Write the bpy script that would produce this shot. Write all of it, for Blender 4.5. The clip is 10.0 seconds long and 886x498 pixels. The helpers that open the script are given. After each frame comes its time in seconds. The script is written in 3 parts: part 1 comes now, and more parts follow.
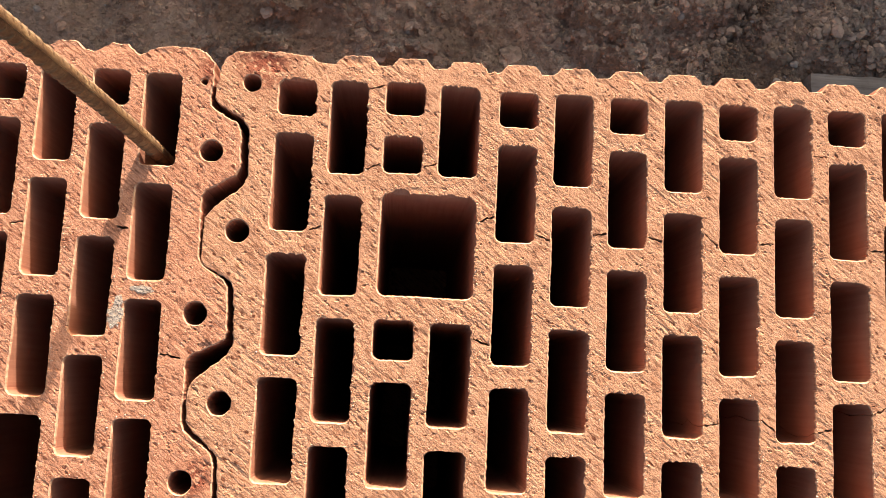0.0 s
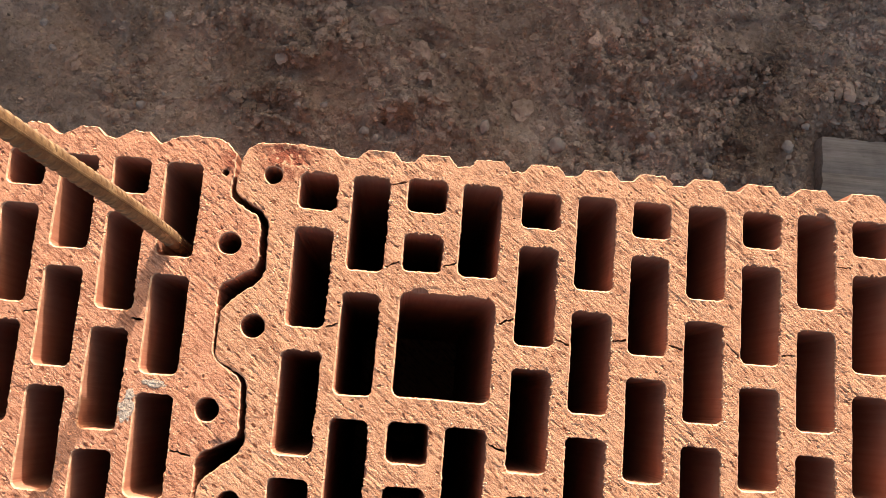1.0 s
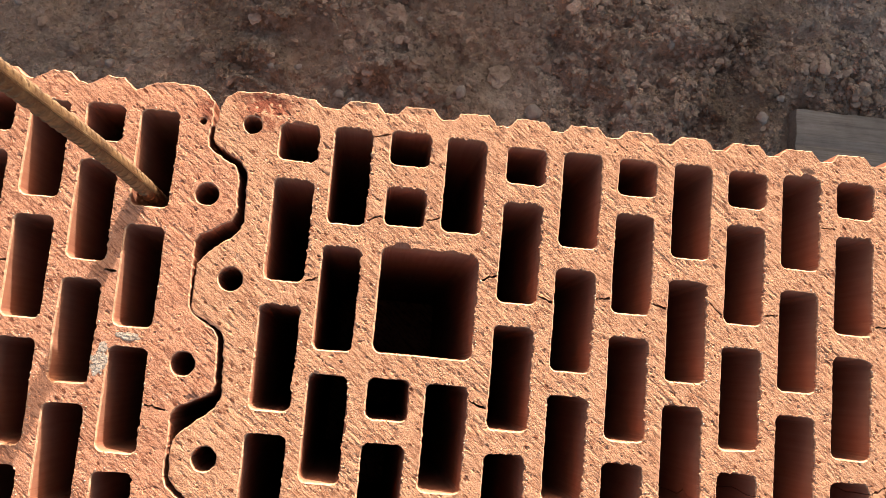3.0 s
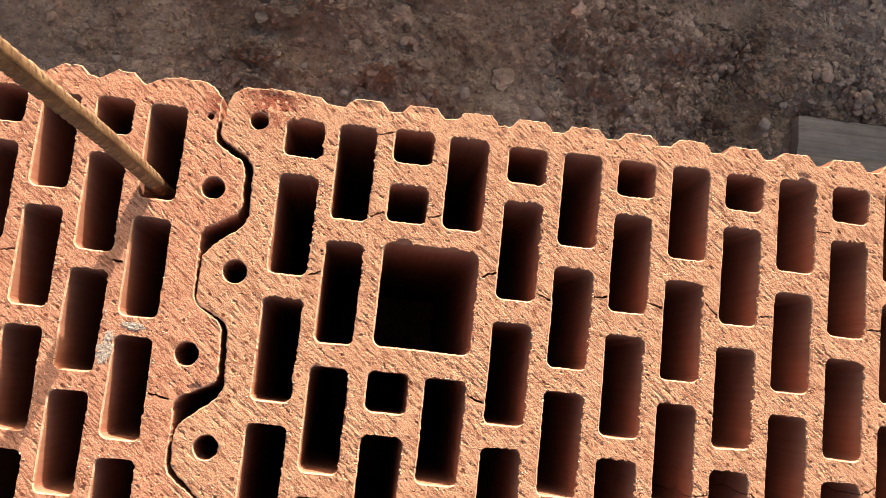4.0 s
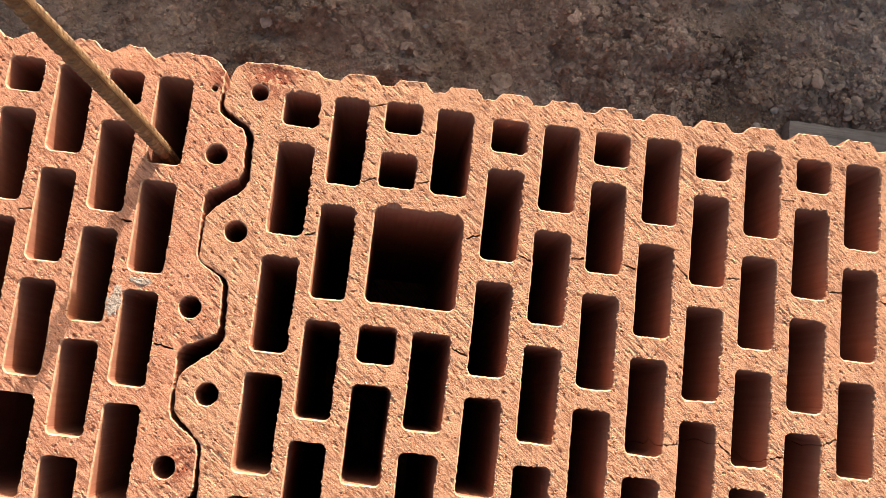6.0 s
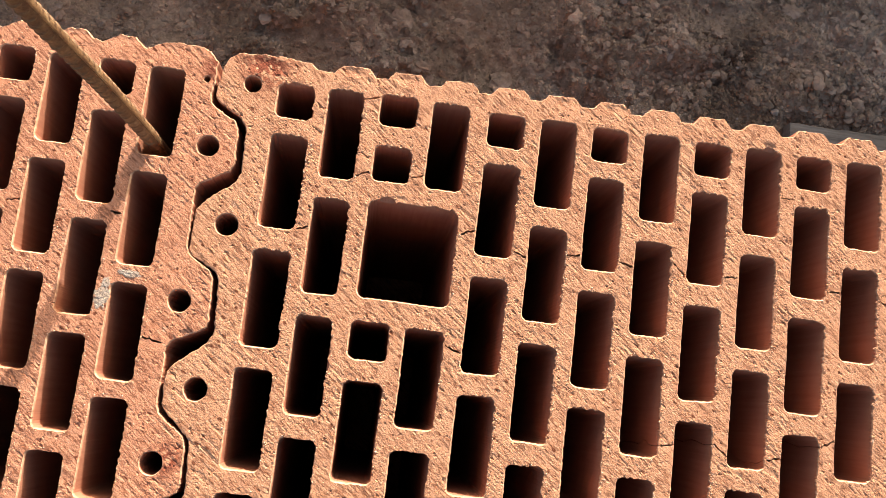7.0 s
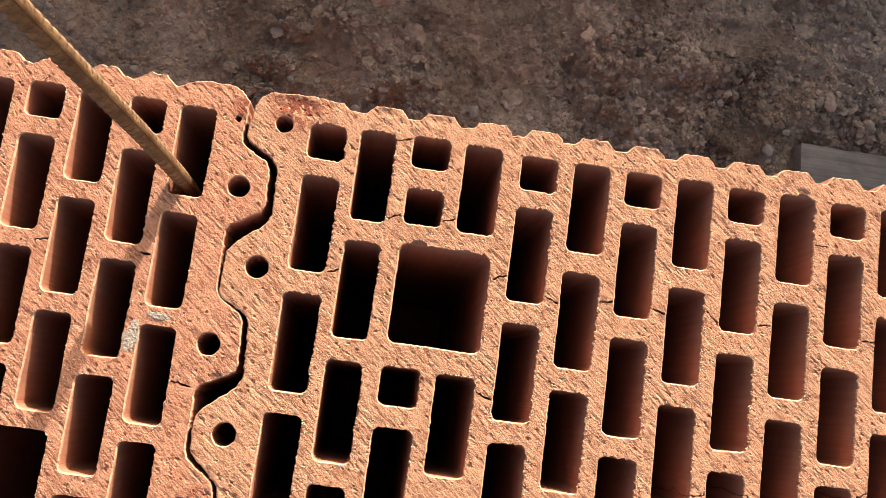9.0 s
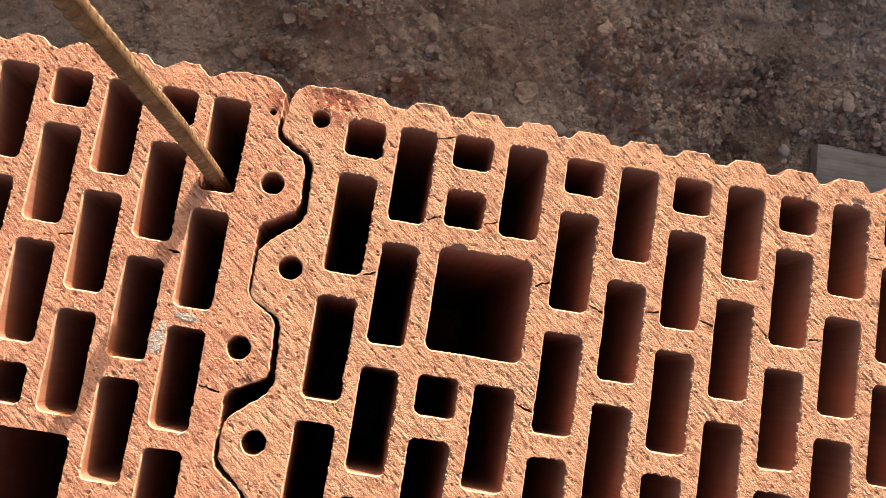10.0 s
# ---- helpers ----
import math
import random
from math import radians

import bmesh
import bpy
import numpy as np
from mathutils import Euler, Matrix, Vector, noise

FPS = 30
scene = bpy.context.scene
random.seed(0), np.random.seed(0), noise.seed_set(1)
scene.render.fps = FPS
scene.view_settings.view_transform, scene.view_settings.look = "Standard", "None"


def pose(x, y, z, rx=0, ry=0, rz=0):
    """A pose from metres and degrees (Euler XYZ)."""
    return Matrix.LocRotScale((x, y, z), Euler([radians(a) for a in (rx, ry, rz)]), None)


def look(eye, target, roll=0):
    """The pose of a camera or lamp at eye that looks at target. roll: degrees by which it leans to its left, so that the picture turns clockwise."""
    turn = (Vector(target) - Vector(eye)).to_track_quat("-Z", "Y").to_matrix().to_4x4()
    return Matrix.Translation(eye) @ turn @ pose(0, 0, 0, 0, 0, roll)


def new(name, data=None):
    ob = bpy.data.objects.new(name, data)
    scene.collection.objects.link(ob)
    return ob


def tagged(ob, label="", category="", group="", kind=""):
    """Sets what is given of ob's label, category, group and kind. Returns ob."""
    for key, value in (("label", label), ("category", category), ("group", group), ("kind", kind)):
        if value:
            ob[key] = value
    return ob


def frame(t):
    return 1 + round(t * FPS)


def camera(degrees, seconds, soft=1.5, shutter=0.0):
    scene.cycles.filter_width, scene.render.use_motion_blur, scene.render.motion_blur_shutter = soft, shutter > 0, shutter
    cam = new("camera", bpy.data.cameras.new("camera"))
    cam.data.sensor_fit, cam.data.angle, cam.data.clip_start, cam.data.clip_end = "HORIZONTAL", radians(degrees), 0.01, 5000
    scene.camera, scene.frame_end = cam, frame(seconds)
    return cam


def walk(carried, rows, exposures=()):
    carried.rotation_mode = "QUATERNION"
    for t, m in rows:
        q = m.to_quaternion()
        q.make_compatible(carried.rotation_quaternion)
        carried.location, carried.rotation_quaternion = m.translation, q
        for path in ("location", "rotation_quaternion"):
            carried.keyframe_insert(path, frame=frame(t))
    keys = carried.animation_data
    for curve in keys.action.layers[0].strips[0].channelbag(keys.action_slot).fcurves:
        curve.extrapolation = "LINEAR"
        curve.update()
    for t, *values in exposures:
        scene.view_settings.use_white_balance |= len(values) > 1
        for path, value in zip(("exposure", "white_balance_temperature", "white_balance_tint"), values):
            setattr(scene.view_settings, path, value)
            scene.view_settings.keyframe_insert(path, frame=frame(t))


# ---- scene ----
cam = camera(52.0, 10.0, soft=0.8)
PATH = [
    (0, (-0.127, -0.009, 1.076), (-0.049, 0.287, -0.901), 17.6),
    (0.2, (-0.131, 0.002, 1.077), (-0.054, 0.303, -0.898), 18.1),
    (0.5, (-0.139, 0.012, 1.085), (-0.065, 0.354, -0.884), 17.3),
    (0.7, (-0.141, 0.016, 1.085), (-0.068, 0.385, -0.879), 16.4),
    (1, (-0.136, 0.02, 1.076), (-0.064, 0.374, -0.892), 16.3),
    (1.5, (-0.149, 0.024, 1.069), (-0.044, 0.334, -0.905), 23.5),
    (2, (-0.147, 0.025, 1.072), (-0.025, 0.339, -0.899), 25.8),
    (2.5, (-0.142, 0.016, 1.07), (-0.007, 0.32, -0.902), 29.6),
    (2.7, (-0.139, 0.015, 1.068), (0.008, 0.314, -0.904), 31.4),
    (3.8, (-0.146, 0.011, 1.07), (-0.014, 0.311, -0.903), 30.0),
    (4, (-0.14, 0.011, 1.074), (-0.001, 0.314, -0.898), 31.0),
    (4.2, (-0.136, 0.006, 1.088), (0.023, 0.311, -0.882), 34.2),
    (4.5, (-0.137, -0.003, 1.102), (0.024, 0.321, -0.865), 32.6),
    (4.7, (-0.13, -0.011, 1.101), (0.024, 0.318, -0.866), 31.3),
    (5, (-0.132, -0.017, 1.095), (0.035, 0.3, -0.872), 33.6),
    (5.5, (-0.132, -0.015, 1.096), (0.009, 0.32, -0.87), 29.0),
    (5.7, (-0.132, -0.015, 1.097), (-0.002, 0.324, -0.87), 27.4),
    (6.8, (-0.132, -0.014, 1.09), (-0.01, 0.331, -0.876), 26.6),
    (7, (-0.129, -0.016, 1.09), (-0.003, 0.329, -0.876), 27.3),
    (7.5, (-0.126, -0.016, 1.093), (0.004, 0.322, -0.874), 28.3),
    (8, (-0.122, -0.016, 1.091), (0.024, 0.314, -0.876), 30.3),
    (8.5, (-0.127, -0.016, 1.088), (0.021, 0.313, -0.879), 31.0),
    (8.8, (-0.136, -0.004, 1.09), (-0.004, 0.343, -0.875), 28.7),
    (9, (-0.145, 0.0, 1.088), (-0.015, 0.35, -0.877), 28.4),
    (9.2, (-0.151, 0.003, 1.083), (-0.025, 0.343, -0.884), 28.5),
    (9.5, (-0.158, 0.008, 1.08), (-0.039, 0.35, -0.887), 27.9),
    (9.7, (-0.162, 0.006, 1.079), (-0.034, 0.351, -0.887), 29.4),
    (10, (-0.163, 0.006, 1.072), (-0.018, 0.333, -0.895), 33.2),
]
walk(cam, [(t, look(eye, target, roll)) for t, eye, target, roll in PATH], [(0.0, 1.17, 6480, 7), (10.0, 1.17, 6480, 7)])
# ---- end of camera ----

TOP = 0.72          # height of the bed face of the blocks
TALL = 0.238        # height of one block

# ---- light ----
SUN = Vector((0.80, 2.55, 0.66)).normalized()      # towards the sun
world = bpy.data.worlds.new("sky")
scene.world = world
world.use_nodes = True
nt = world.node_tree
sky = nt.nodes.new("ShaderNodeTexSky")
sky.sky_type = "NISHITA"
sky.sun_disc = False
sky.dust_density, sky.ozone_density = 6.0, 0.4
sky.sun_elevation = math.asin(SUN.z)
sky.sun_rotation = math.atan2(SUN.x, SUN.y)
bg = nt.nodes["Background"]
bg.inputs["Strength"].default_value = 0.15
nt.links.new(sky.outputs[0], bg.inputs["Color"])
sun = new("sun", bpy.data.lights.new("sun", "SUN"))
sun.data.energy = 5.0
sun.data.angle = radians(0.55)
sun.data.color = (1.0, 0.93, 0.84)
sun.matrix_world = look((0, 0, 0), -SUN)


# ---- noise on arrays ----
def lattice(ix, iy, seed):
    h = (ix.astype(np.int64) * 374761393 + iy.astype(np.int64) * 668265263 + seed * 974634777) & 0xFFFFFFFF
    h = ((h ^ (h >> 13)) * 1274126177) & 0xFFFFFFFF
    return ((h ^ (h >> 16)) & 0xFFFFFF) / float(0xFFFFFF)


def value_noise(x, y, seed=0):
    x, y = np.asarray(x, float), np.asarray(y, float)
    ix, iy = np.floor(x), np.floor(y)
    u, v = x - ix, y - iy
    u, v = u * u * (3 - 2 * u), v * v * (3 - 2 * v)
    ix, iy = ix.astype(np.int64), iy.astype(np.int64)
    a, b = lattice(ix, iy, seed), lattice(ix + 1, iy, seed)
    c, d = lattice(ix, iy + 1, seed), lattice(ix + 1, iy + 1, seed)
    return (a + (b - a) * u) * (1 - v) + (c + (d - c) * u) * v


def fbm(x, y, octaves=4, seed=0):
    total, amp, norm = 0.0, 1.0, 0.0
    for o in range(octaves):
        total = total + amp * value_noise(x * 2**o + 17.3 * o, y * 2**o - 9.1 * o, seed + o)
        norm, amp = norm + amp, amp * 0.5
    return total / norm


# ---- materials ----
def material(name):
    m = bpy.data.materials.new(name)
    m.use_nodes = True
    t = m.node_tree
    return m, t, t.nodes["Principled BSDF"]


def node(t, kind, **values):
    n = t.nodes.new(kind)
    for key, value in values.items():
        n.inputs[key.replace("_", " ")].default_value = value
    return n


def coords(t, scale=(1, 1, 1), turn=0.0):
    c = t.nodes.new("ShaderNodeTexCoord")
    first = node(t, "ShaderNodeMapping", Rotation=(0, 0, turn))
    second = node(t, "ShaderNodeMapping", Scale=scale)
    t.links.new(c.outputs["Object"], first.inputs["Vector"])
    t.links.new(first.outputs[0], second.inputs["Vector"])
    return second.outputs[0]


def noise_tex(t, vector, scale, detail=4.0, rough=0.6):
    n = node(t, "ShaderNodeTexNoise", Scale=scale, Detail=detail, Roughness=rough)
    t.links.new(vector, n.inputs["Vector"])
    return n.outputs["Fac"]


def ramp(t, fac, stops):
    r = t.nodes.new("ShaderNodeValToRGB")
    e = r.color_ramp.elements
    while len(e) < len(stops):
        e.new(0.5)
    for el, (p, c) in zip(e, stops):
        el.position = p
        el.color = (*c, 1) if len(c) == 3 else c
    t.links.new(fac, r.inputs["Fac"])
    return r.outputs["Color"]


def mix(t, fac, a, b, mode="MIX"):
    n = t.nodes.new("ShaderNodeMix")
    n.data_type, n.blend_type = "RGBA", mode
    for value, socket in ((fac, n.inputs[0]), (a, n.inputs[6]), (b, n.inputs[7])):
        if isinstance(value, (int, float)):
            socket.default_value = value
        elif isinstance(value, tuple):
            socket.default_value = (*value, 1)
        else:
            t.links.new(value, socket)
    return n.outputs[2]


def bump(t, height, strength, distance, before=None):
    n = node(t, "ShaderNodeBump", Strength=strength, Distance=distance)
    t.links.new(height, n.inputs["Height"])
    if before:
        t.links.new(before, n.inputs["Normal"])
    return n.outputs[0]


GRAIN = radians(38)     # turn of the wire-cut drag marks


def red_patch(t, col, centre, radius):
    """A torn, darker red spot of the clay round a place."""
    c = t.nodes.new("ShaderNodeTexCoord")
    d = t.nodes.new("ShaderNodeVectorMath")
    d.operation = "DISTANCE"
    d.inputs[1].default_value = centre
    t.links.new(c.outputs["Object"], d.inputs[0])
    fall = node(t, "ShaderNodeMapRange")
    fall.inputs[1].default_value, fall.inputs[2].default_value = radius, radius * 0.3
    t.links.new(d.outputs["Value"], fall.inputs[0])
    spots = ramp(t, noise_tex(t, c.outputs["Object"], 420, 4), [(0.40, (0, 0, 0)), (0.50, (1, 1, 1))])
    return mix(t, mix(t, 1.0, spots, fall.outputs[0], "MULTIPLY"), col, (0.22, 0.058, 0.032))


def thin_lines(t, vector, scale, width):
    """Thin wavering lines: where a smooth noise crosses its middle."""
    n = noise_tex(t, vector, scale, 2, 0.5)
    return ramp(t, n, [(0.5 - 1.7 * width, (0, 0, 0)), (0.5 - width, (1, 1, 1)), (0.5 + width, (1, 1, 1)), (0.5 + 1.7 * width, (0, 0, 0))])


def pit_spots(t, vector, scale, size, share):
    """Small torn pits: a share of the cells of a scatter carries one each."""
    warp = node(t, "ShaderNodeTexNoise", Scale=scale * 1.7, Detail=2.0)
    t.links.new(vector, warp.inputs["Vector"])
    shift = t.nodes.new("ShaderNodeVectorMath")
    shift.operation = "MULTIPLY_ADD"
    shift.inputs[1].default_value = (0.55 / scale,) * 3
    t.links.new(warp.outputs["Color"], shift.inputs[0])
    t.links.new(vector, shift.inputs[2])
    cell = node(t, "ShaderNodeTexVoronoi", Scale=scale)
    t.links.new(shift.outputs[0], cell.inputs["Vector"])
    split = t.nodes.new("ShaderNodeSeparateColor")
    t.links.new(cell.outputs["Color"], split.inputs[0])
    some = ramp(t, split.outputs[0], [(share - 0.02, (1, 1, 1)), (share, (0, 0, 0))])
    near = ramp(t, cell.outputs["Distance"], [(size, (1, 1, 1)), (size * 1.35, (0, 0, 0))])
    return mix(t, 1.0, some, near, "MULTIPLY")


def clay_material(name, tint=(1, 1, 1), patches=()):
    """The wire-cut bed face: sandy, with thin drag marks and small torn pits, their shade painted in dark brown, and
    pale grains.
    """
    m, t, p = material(name)
    fine = coords(t)
    drag = coords(t, (0.20, 1.0, 0.5), GRAIN)
    long = coords(t, (0.11, 1.0, 0.5), GRAIN)
    c = lambda r, g, b: (r * tint[0], g * tint[1], b * tint[2])  # noqa: E731
    base = ramp(t, noise_tex(t, fine, 30, 5), [(0.3, c(0.490, 0.236, 0.128)), (0.7, c(0.575, 0.302, 0.174))])
    sand = ramp(t, noise_tex(t, fine, 900, 5, 0.75), [(0.34, c(0.38, 0.165, 0.084)), (0.50, c(0.57, 0.290, 0.162)), (0.68, c(0.70, 0.425, 0.268))])
    streak = ramp(t, noise_tex(t, drag, 1500, 4, 0.65), [(0.34, c(0.42, 0.186, 0.096)), (0.48, c(0.56, 0.288, 0.160)), (0.66, c(0.66, 0.395, 0.248))])
    col = mix(t, 0.42, mix(t, 0.45, base, sand), streak)
    speck = ramp(t, noise_tex(t, fine, 1300, 2), [(0.665, (0, 0, 0)), (0.70, (1, 1, 1))])
    col = mix(t, speck, col, c(0.76, 0.56, 0.41))
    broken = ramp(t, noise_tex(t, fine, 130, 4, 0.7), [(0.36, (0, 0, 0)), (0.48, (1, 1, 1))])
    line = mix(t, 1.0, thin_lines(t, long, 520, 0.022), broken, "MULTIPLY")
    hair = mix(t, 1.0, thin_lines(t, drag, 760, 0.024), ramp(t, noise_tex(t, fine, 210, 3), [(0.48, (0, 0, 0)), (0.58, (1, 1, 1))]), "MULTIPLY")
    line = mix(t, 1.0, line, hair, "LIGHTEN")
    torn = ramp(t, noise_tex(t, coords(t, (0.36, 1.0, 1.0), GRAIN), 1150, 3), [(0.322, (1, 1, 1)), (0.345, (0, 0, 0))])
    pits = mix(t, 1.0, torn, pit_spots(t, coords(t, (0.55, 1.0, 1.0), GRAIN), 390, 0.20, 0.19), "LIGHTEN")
    # Shade inside the marks and pits is put into the colour here.
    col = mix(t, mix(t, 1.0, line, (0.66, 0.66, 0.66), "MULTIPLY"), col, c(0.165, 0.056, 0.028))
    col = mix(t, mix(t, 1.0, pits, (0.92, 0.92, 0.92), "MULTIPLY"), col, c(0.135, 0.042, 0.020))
    for place, reach in patches:
        col = red_patch(t, col, place, reach)
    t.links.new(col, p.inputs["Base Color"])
    p.inputs["Roughness"].default_value = 0.88
    p.inputs["Specular IOR Level"].default_value = 0.2
    n = bump(t, noise_tex(t, drag, 1400, 4, 0.7), 0.35, 0.0006)
    n = bump(t, noise_tex(t, fine, 1500, 4, 0.7), 0.75, 0.0005, n)
    n = bump(t, line, -0.42, 0.0005, n)
    n = bump(t, pits, -0.15, 0.0003, n)
    t.links.new(n, p.inputs["Normal"])
    return m


def arris_material():
    """The rubbed arrises of the clay, smoother than the cut face; paler too, with the sunlit rim put into the colour.
    """
    m, t, p = material("rubbed clay arris, bright sunlit rim")
    col = ramp(t, noise_tex(t, coords(t), 700, 4), [(0.35, (0.41, 0.190, 0.108)), (0.65, (0.64, 0.385, 0.250))])
    t.links.new(col, p.inputs["Base Color"])
    p.inputs["Roughness"].default_value = 0.8
    p.inputs["Specular IOR Level"].default_value = 0.25
    return m


def grain_material():
    """Clay crumbs, each of its own shade."""
    m, t, p = material("clay crumbs")
    g = t.nodes.new("ShaderNodeNewGeometry")
    t.links.new(ramp(t, g.outputs["Random Per Island"], [(0.0, (0.40, 0.18, 0.10)), (0.5, (0.56, 0.31, 0.19)), (1.0, (0.72, 0.53, 0.40))]), p.inputs["Base Color"])
    p.inputs["Roughness"].default_value = 0.9
    p.inputs["Specular IOR Level"].default_value = 0.2
    return m


def extruded_material():
    """The smooth extruded walls of the cells, deeper red, with faint upright die marks."""
    m, t, p = material("extruded clay")
    v, up = coords(t), coords(t, (1.0, 1.0, 0.04))
    col = ramp(t, noise_tex(t, v, 45, 4), [(0.3, (0.33, 0.128, 0.075)), (0.7, (0.42, 0.176, 0.107))])
    col = mix(t, 0.35, col, ramp(t, noise_tex(t, up, 500, 3), [(0.3, (0.26, 0.100, 0.058)), (0.7, (0.42, 0.194, 0.121))]))
    t.links.new(col, p.inputs["Base Color"])
    p.inputs["Roughness"].default_value = 0.9
    p.inputs["Specular IOR Level"].default_value = 0.15
    t.links.new(bump(t, noise_tex(t, up, 900, 3), 0.35, 0.0003), p.inputs["Normal"])
    return m


# Dry pale crust and damp brown earth: place, reach, tint. The last two correct the lit brightness by colour.
TINTS = [((-0.436, 0.411, 0), 0.060, (1.16, 1.15, 1.12)), ((-0.350, 0.437, 0), 0.050, (0.80, 0.76, 0.73)), ((-0.244, 0.398, 0), 0.055, (0.84, 0.80, 0.77)), ((-0.316, 0.360, 0), 0.050, (1.10, 1.14, 1.16)),
         ((0.010, 0.350, 0), 0.080, (1.12, 1.14, 1.14)), ((0.280, 0.385, 0), 0.075, (0.56, 0.53, 0.50)), ((0.278, 0.468, 0), 0.045, (0.62, 0.60, 0.59)), ((0.430, 0.500, 0), 0.110, (1.16, 1.18, 1.20)), ((-0.030, 0.480, 0), 0.110, (0.92, 0.87, 0.83)), ((-0.600, 0.440, 0), 0.150, (0.86, 0.81, 0.77)), ((0.150, 0.500, 0), 0.140, (1.14, 1.12, 1.10))]


def tinted(t, v, col):
    """The soil's colour with its pale and damp spots and its brightness corrections, their rims frayed."""
    warp = node(t, "ShaderNodeTexNoise", Scale=22.0, Detail=5.0)
    t.links.new(v, warp.inputs["Vector"])
    shift = t.nodes.new("ShaderNodeVectorMath")
    shift.operation = "MULTIPLY_ADD"
    shift.inputs[1].default_value = (0.06, 0.06, 0.0)
    t.links.new(warp.outputs["Color"], shift.inputs[0])
    t.links.new(v, shift.inputs[2])
    for place, reach, tint in TINTS:
        d = t.nodes.new("ShaderNodeVectorMath")
        d.operation = "DISTANCE"
        d.inputs[1].default_value = (place[0] + 0.03, place[1] + 0.03, 0.0)
        t.links.new(shift.outputs[0], d.inputs[0])
        fall = node(t, "ShaderNodeMapRange")
        fall.inputs[1].default_value, fall.inputs[2].default_value = reach, reach * 0.55
        t.links.new(d.outputs["Value"], fall.inputs[0])
        col = mix(t, fall.outputs[0], col, mix(t, 1.0, col, tint, "MULTIPLY"))
    return col


def soil_colour(t, v):
    big = ramp(t, noise_tex(t, v, 3.4, 5), [(0.34, (0.235, 0.163, 0.120)), (0.50, (0.325, 0.243, 0.192)), (0.66, (0.395, 0.326, 0.282))])
    small = ramp(t, noise_tex(t, v, 48, 7, 0.72), [(0.32, (0.138, 0.098, 0.076)), (0.50, (0.339, 0.255, 0.202)), (0.70, (0.494, 0.408, 0.347))])
    patch = ramp(t, noise_tex(t, v, 11, 6, 0.6), [(0.38, (0.76, 0.720, 0.670)), (0.50, (0.94, 0.920, 0.880)), (0.60, (1.12, 1.080, 1.025))])
    return tinted(t, v, mix(t, 1.0, mix(t, 0.36, big, small), patch, "MULTIPLY"))


def crumbs(t, v, scale):
    """Broken flakes: a height that drops at the joints, and a value for each flake."""
    warp = node(t, "ShaderNodeTexNoise", Scale=scale * 0.6, Detail=3.0)
    t.links.new(v, warp.inputs["Vector"])
    shift = t.nodes.new("ShaderNodeVectorMath")
    shift.operation = "MULTIPLY_ADD"
    shift.inputs[1].default_value = (1.2 / scale,) * 3
    t.links.new(warp.outputs["Color"], shift.inputs[0])
    t.links.new(v, shift.inputs[2])
    cell = node(t, "ShaderNodeTexVoronoi", Scale=scale)
    t.links.new(shift.outputs[0], cell.inputs["Vector"])
    drop = node(t, "ShaderNodeMapRange")
    drop.inputs[1].default_value, drop.inputs[2].default_value = 0.85, 0.25
    t.links.new(cell.outputs["Distance"], drop.inputs[0])
    return drop.outputs[0], cell.outputs["Color"]


def soil_material():
    m, t, p = material("soil")
    v = coords(t)
    grit = ramp(t, noise_tex(t, v, 380, 3), [(0.66, (0, 0, 0)), (0.74, (1, 1, 1))])
    flake = ramp(t, crumbs(t, v, 160)[1], [(0.15, (0.82, 0.81, 0.80)), (0.5, (1.0, 1.0, 1.0)), (0.85, (1.10, 1.10, 1.11))])
    col = mix(t, 1.0, soil_colour(t, v), flake, "MULTIPLY")
    col = mix(t, grit, col, (0.31, 0.255, 0.218))
    t.links.new(col, p.inputs["Base Color"])
    p.inputs["Roughness"].default_value = 0.95
    p.inputs["Specular IOR Level"].default_value = 0.2
    n = bump(t, noise_tex(t, v, 80, 8, 0.75), 0.9, 0.009)
    n = bump(t, crumbs(t, v, 70)[0], 0.6, 0.009, n)
    n = bump(t, crumbs(t, v, 300)[0], 0.5, 0.0025, n)
    n = bump(t, noise_tex(t, v, 420, 5, 0.72), 0.6, 0.0022, n)
    t.links.new(n, p.inputs["Normal"])
    return m


def clod_material():
    m, t, p = material("soil clod")
    v = coords(t)
    g = t.nodes.new("ShaderNodeNewGeometry")
    shade = ramp(t, g.outputs["Random Per Island"], [(0.0, (0.48, 0.47, 0.46)), (0.5, (0.86, 0.86, 0.86)), (0.93, (1.02, 1.02, 1.03)), (1.0, (1.22, 1.21, 1.20))])
    t.links.new(mix(t, 1.0, soil_colour(t, v), shade, "MULTIPLY"), p.inputs["Base Color"])
    p.inputs["Roughness"].default_value = 0.95
    p.inputs["Specular IOR Level"].default_value = 0.2
    t.links.new(bump(t, noise_tex(t, v, 260, 6, 0.7), 0.7, 0.003), p.inputs["Normal"])
    return m


def stone_material():
    m, t, p = material("stone")
    v = coords(t)
    g = t.nodes.new("ShaderNodeNewGeometry")
    per = ramp(t, g.outputs["Random Per Island"], [(0.0, (0.13, 0.093, 0.070)), (0.35, (0.21, 0.160, 0.126)), (0.7, (0.26, 0.218, 0.188)), (0.93, (0.31, 0.232, 0.18)), (1.0, (0.42, 0.365, 0.315))])
    col = mix(t, 0.5, per, ramp(t, noise_tex(t, v, 260, 5), [(0.3, (0.6, 0.6, 0.6)), (0.7, (1.25, 1.22, 1.2))]), "MULTIPLY")
    t.links.new(col, p.inputs["Base Color"])
    p.inputs["Roughness"].default_value = 0.9
    t.links.new(bump(t, noise_tex(t, v, 500, 5), 0.5, 0.001), p.inputs["Normal"])
    return m


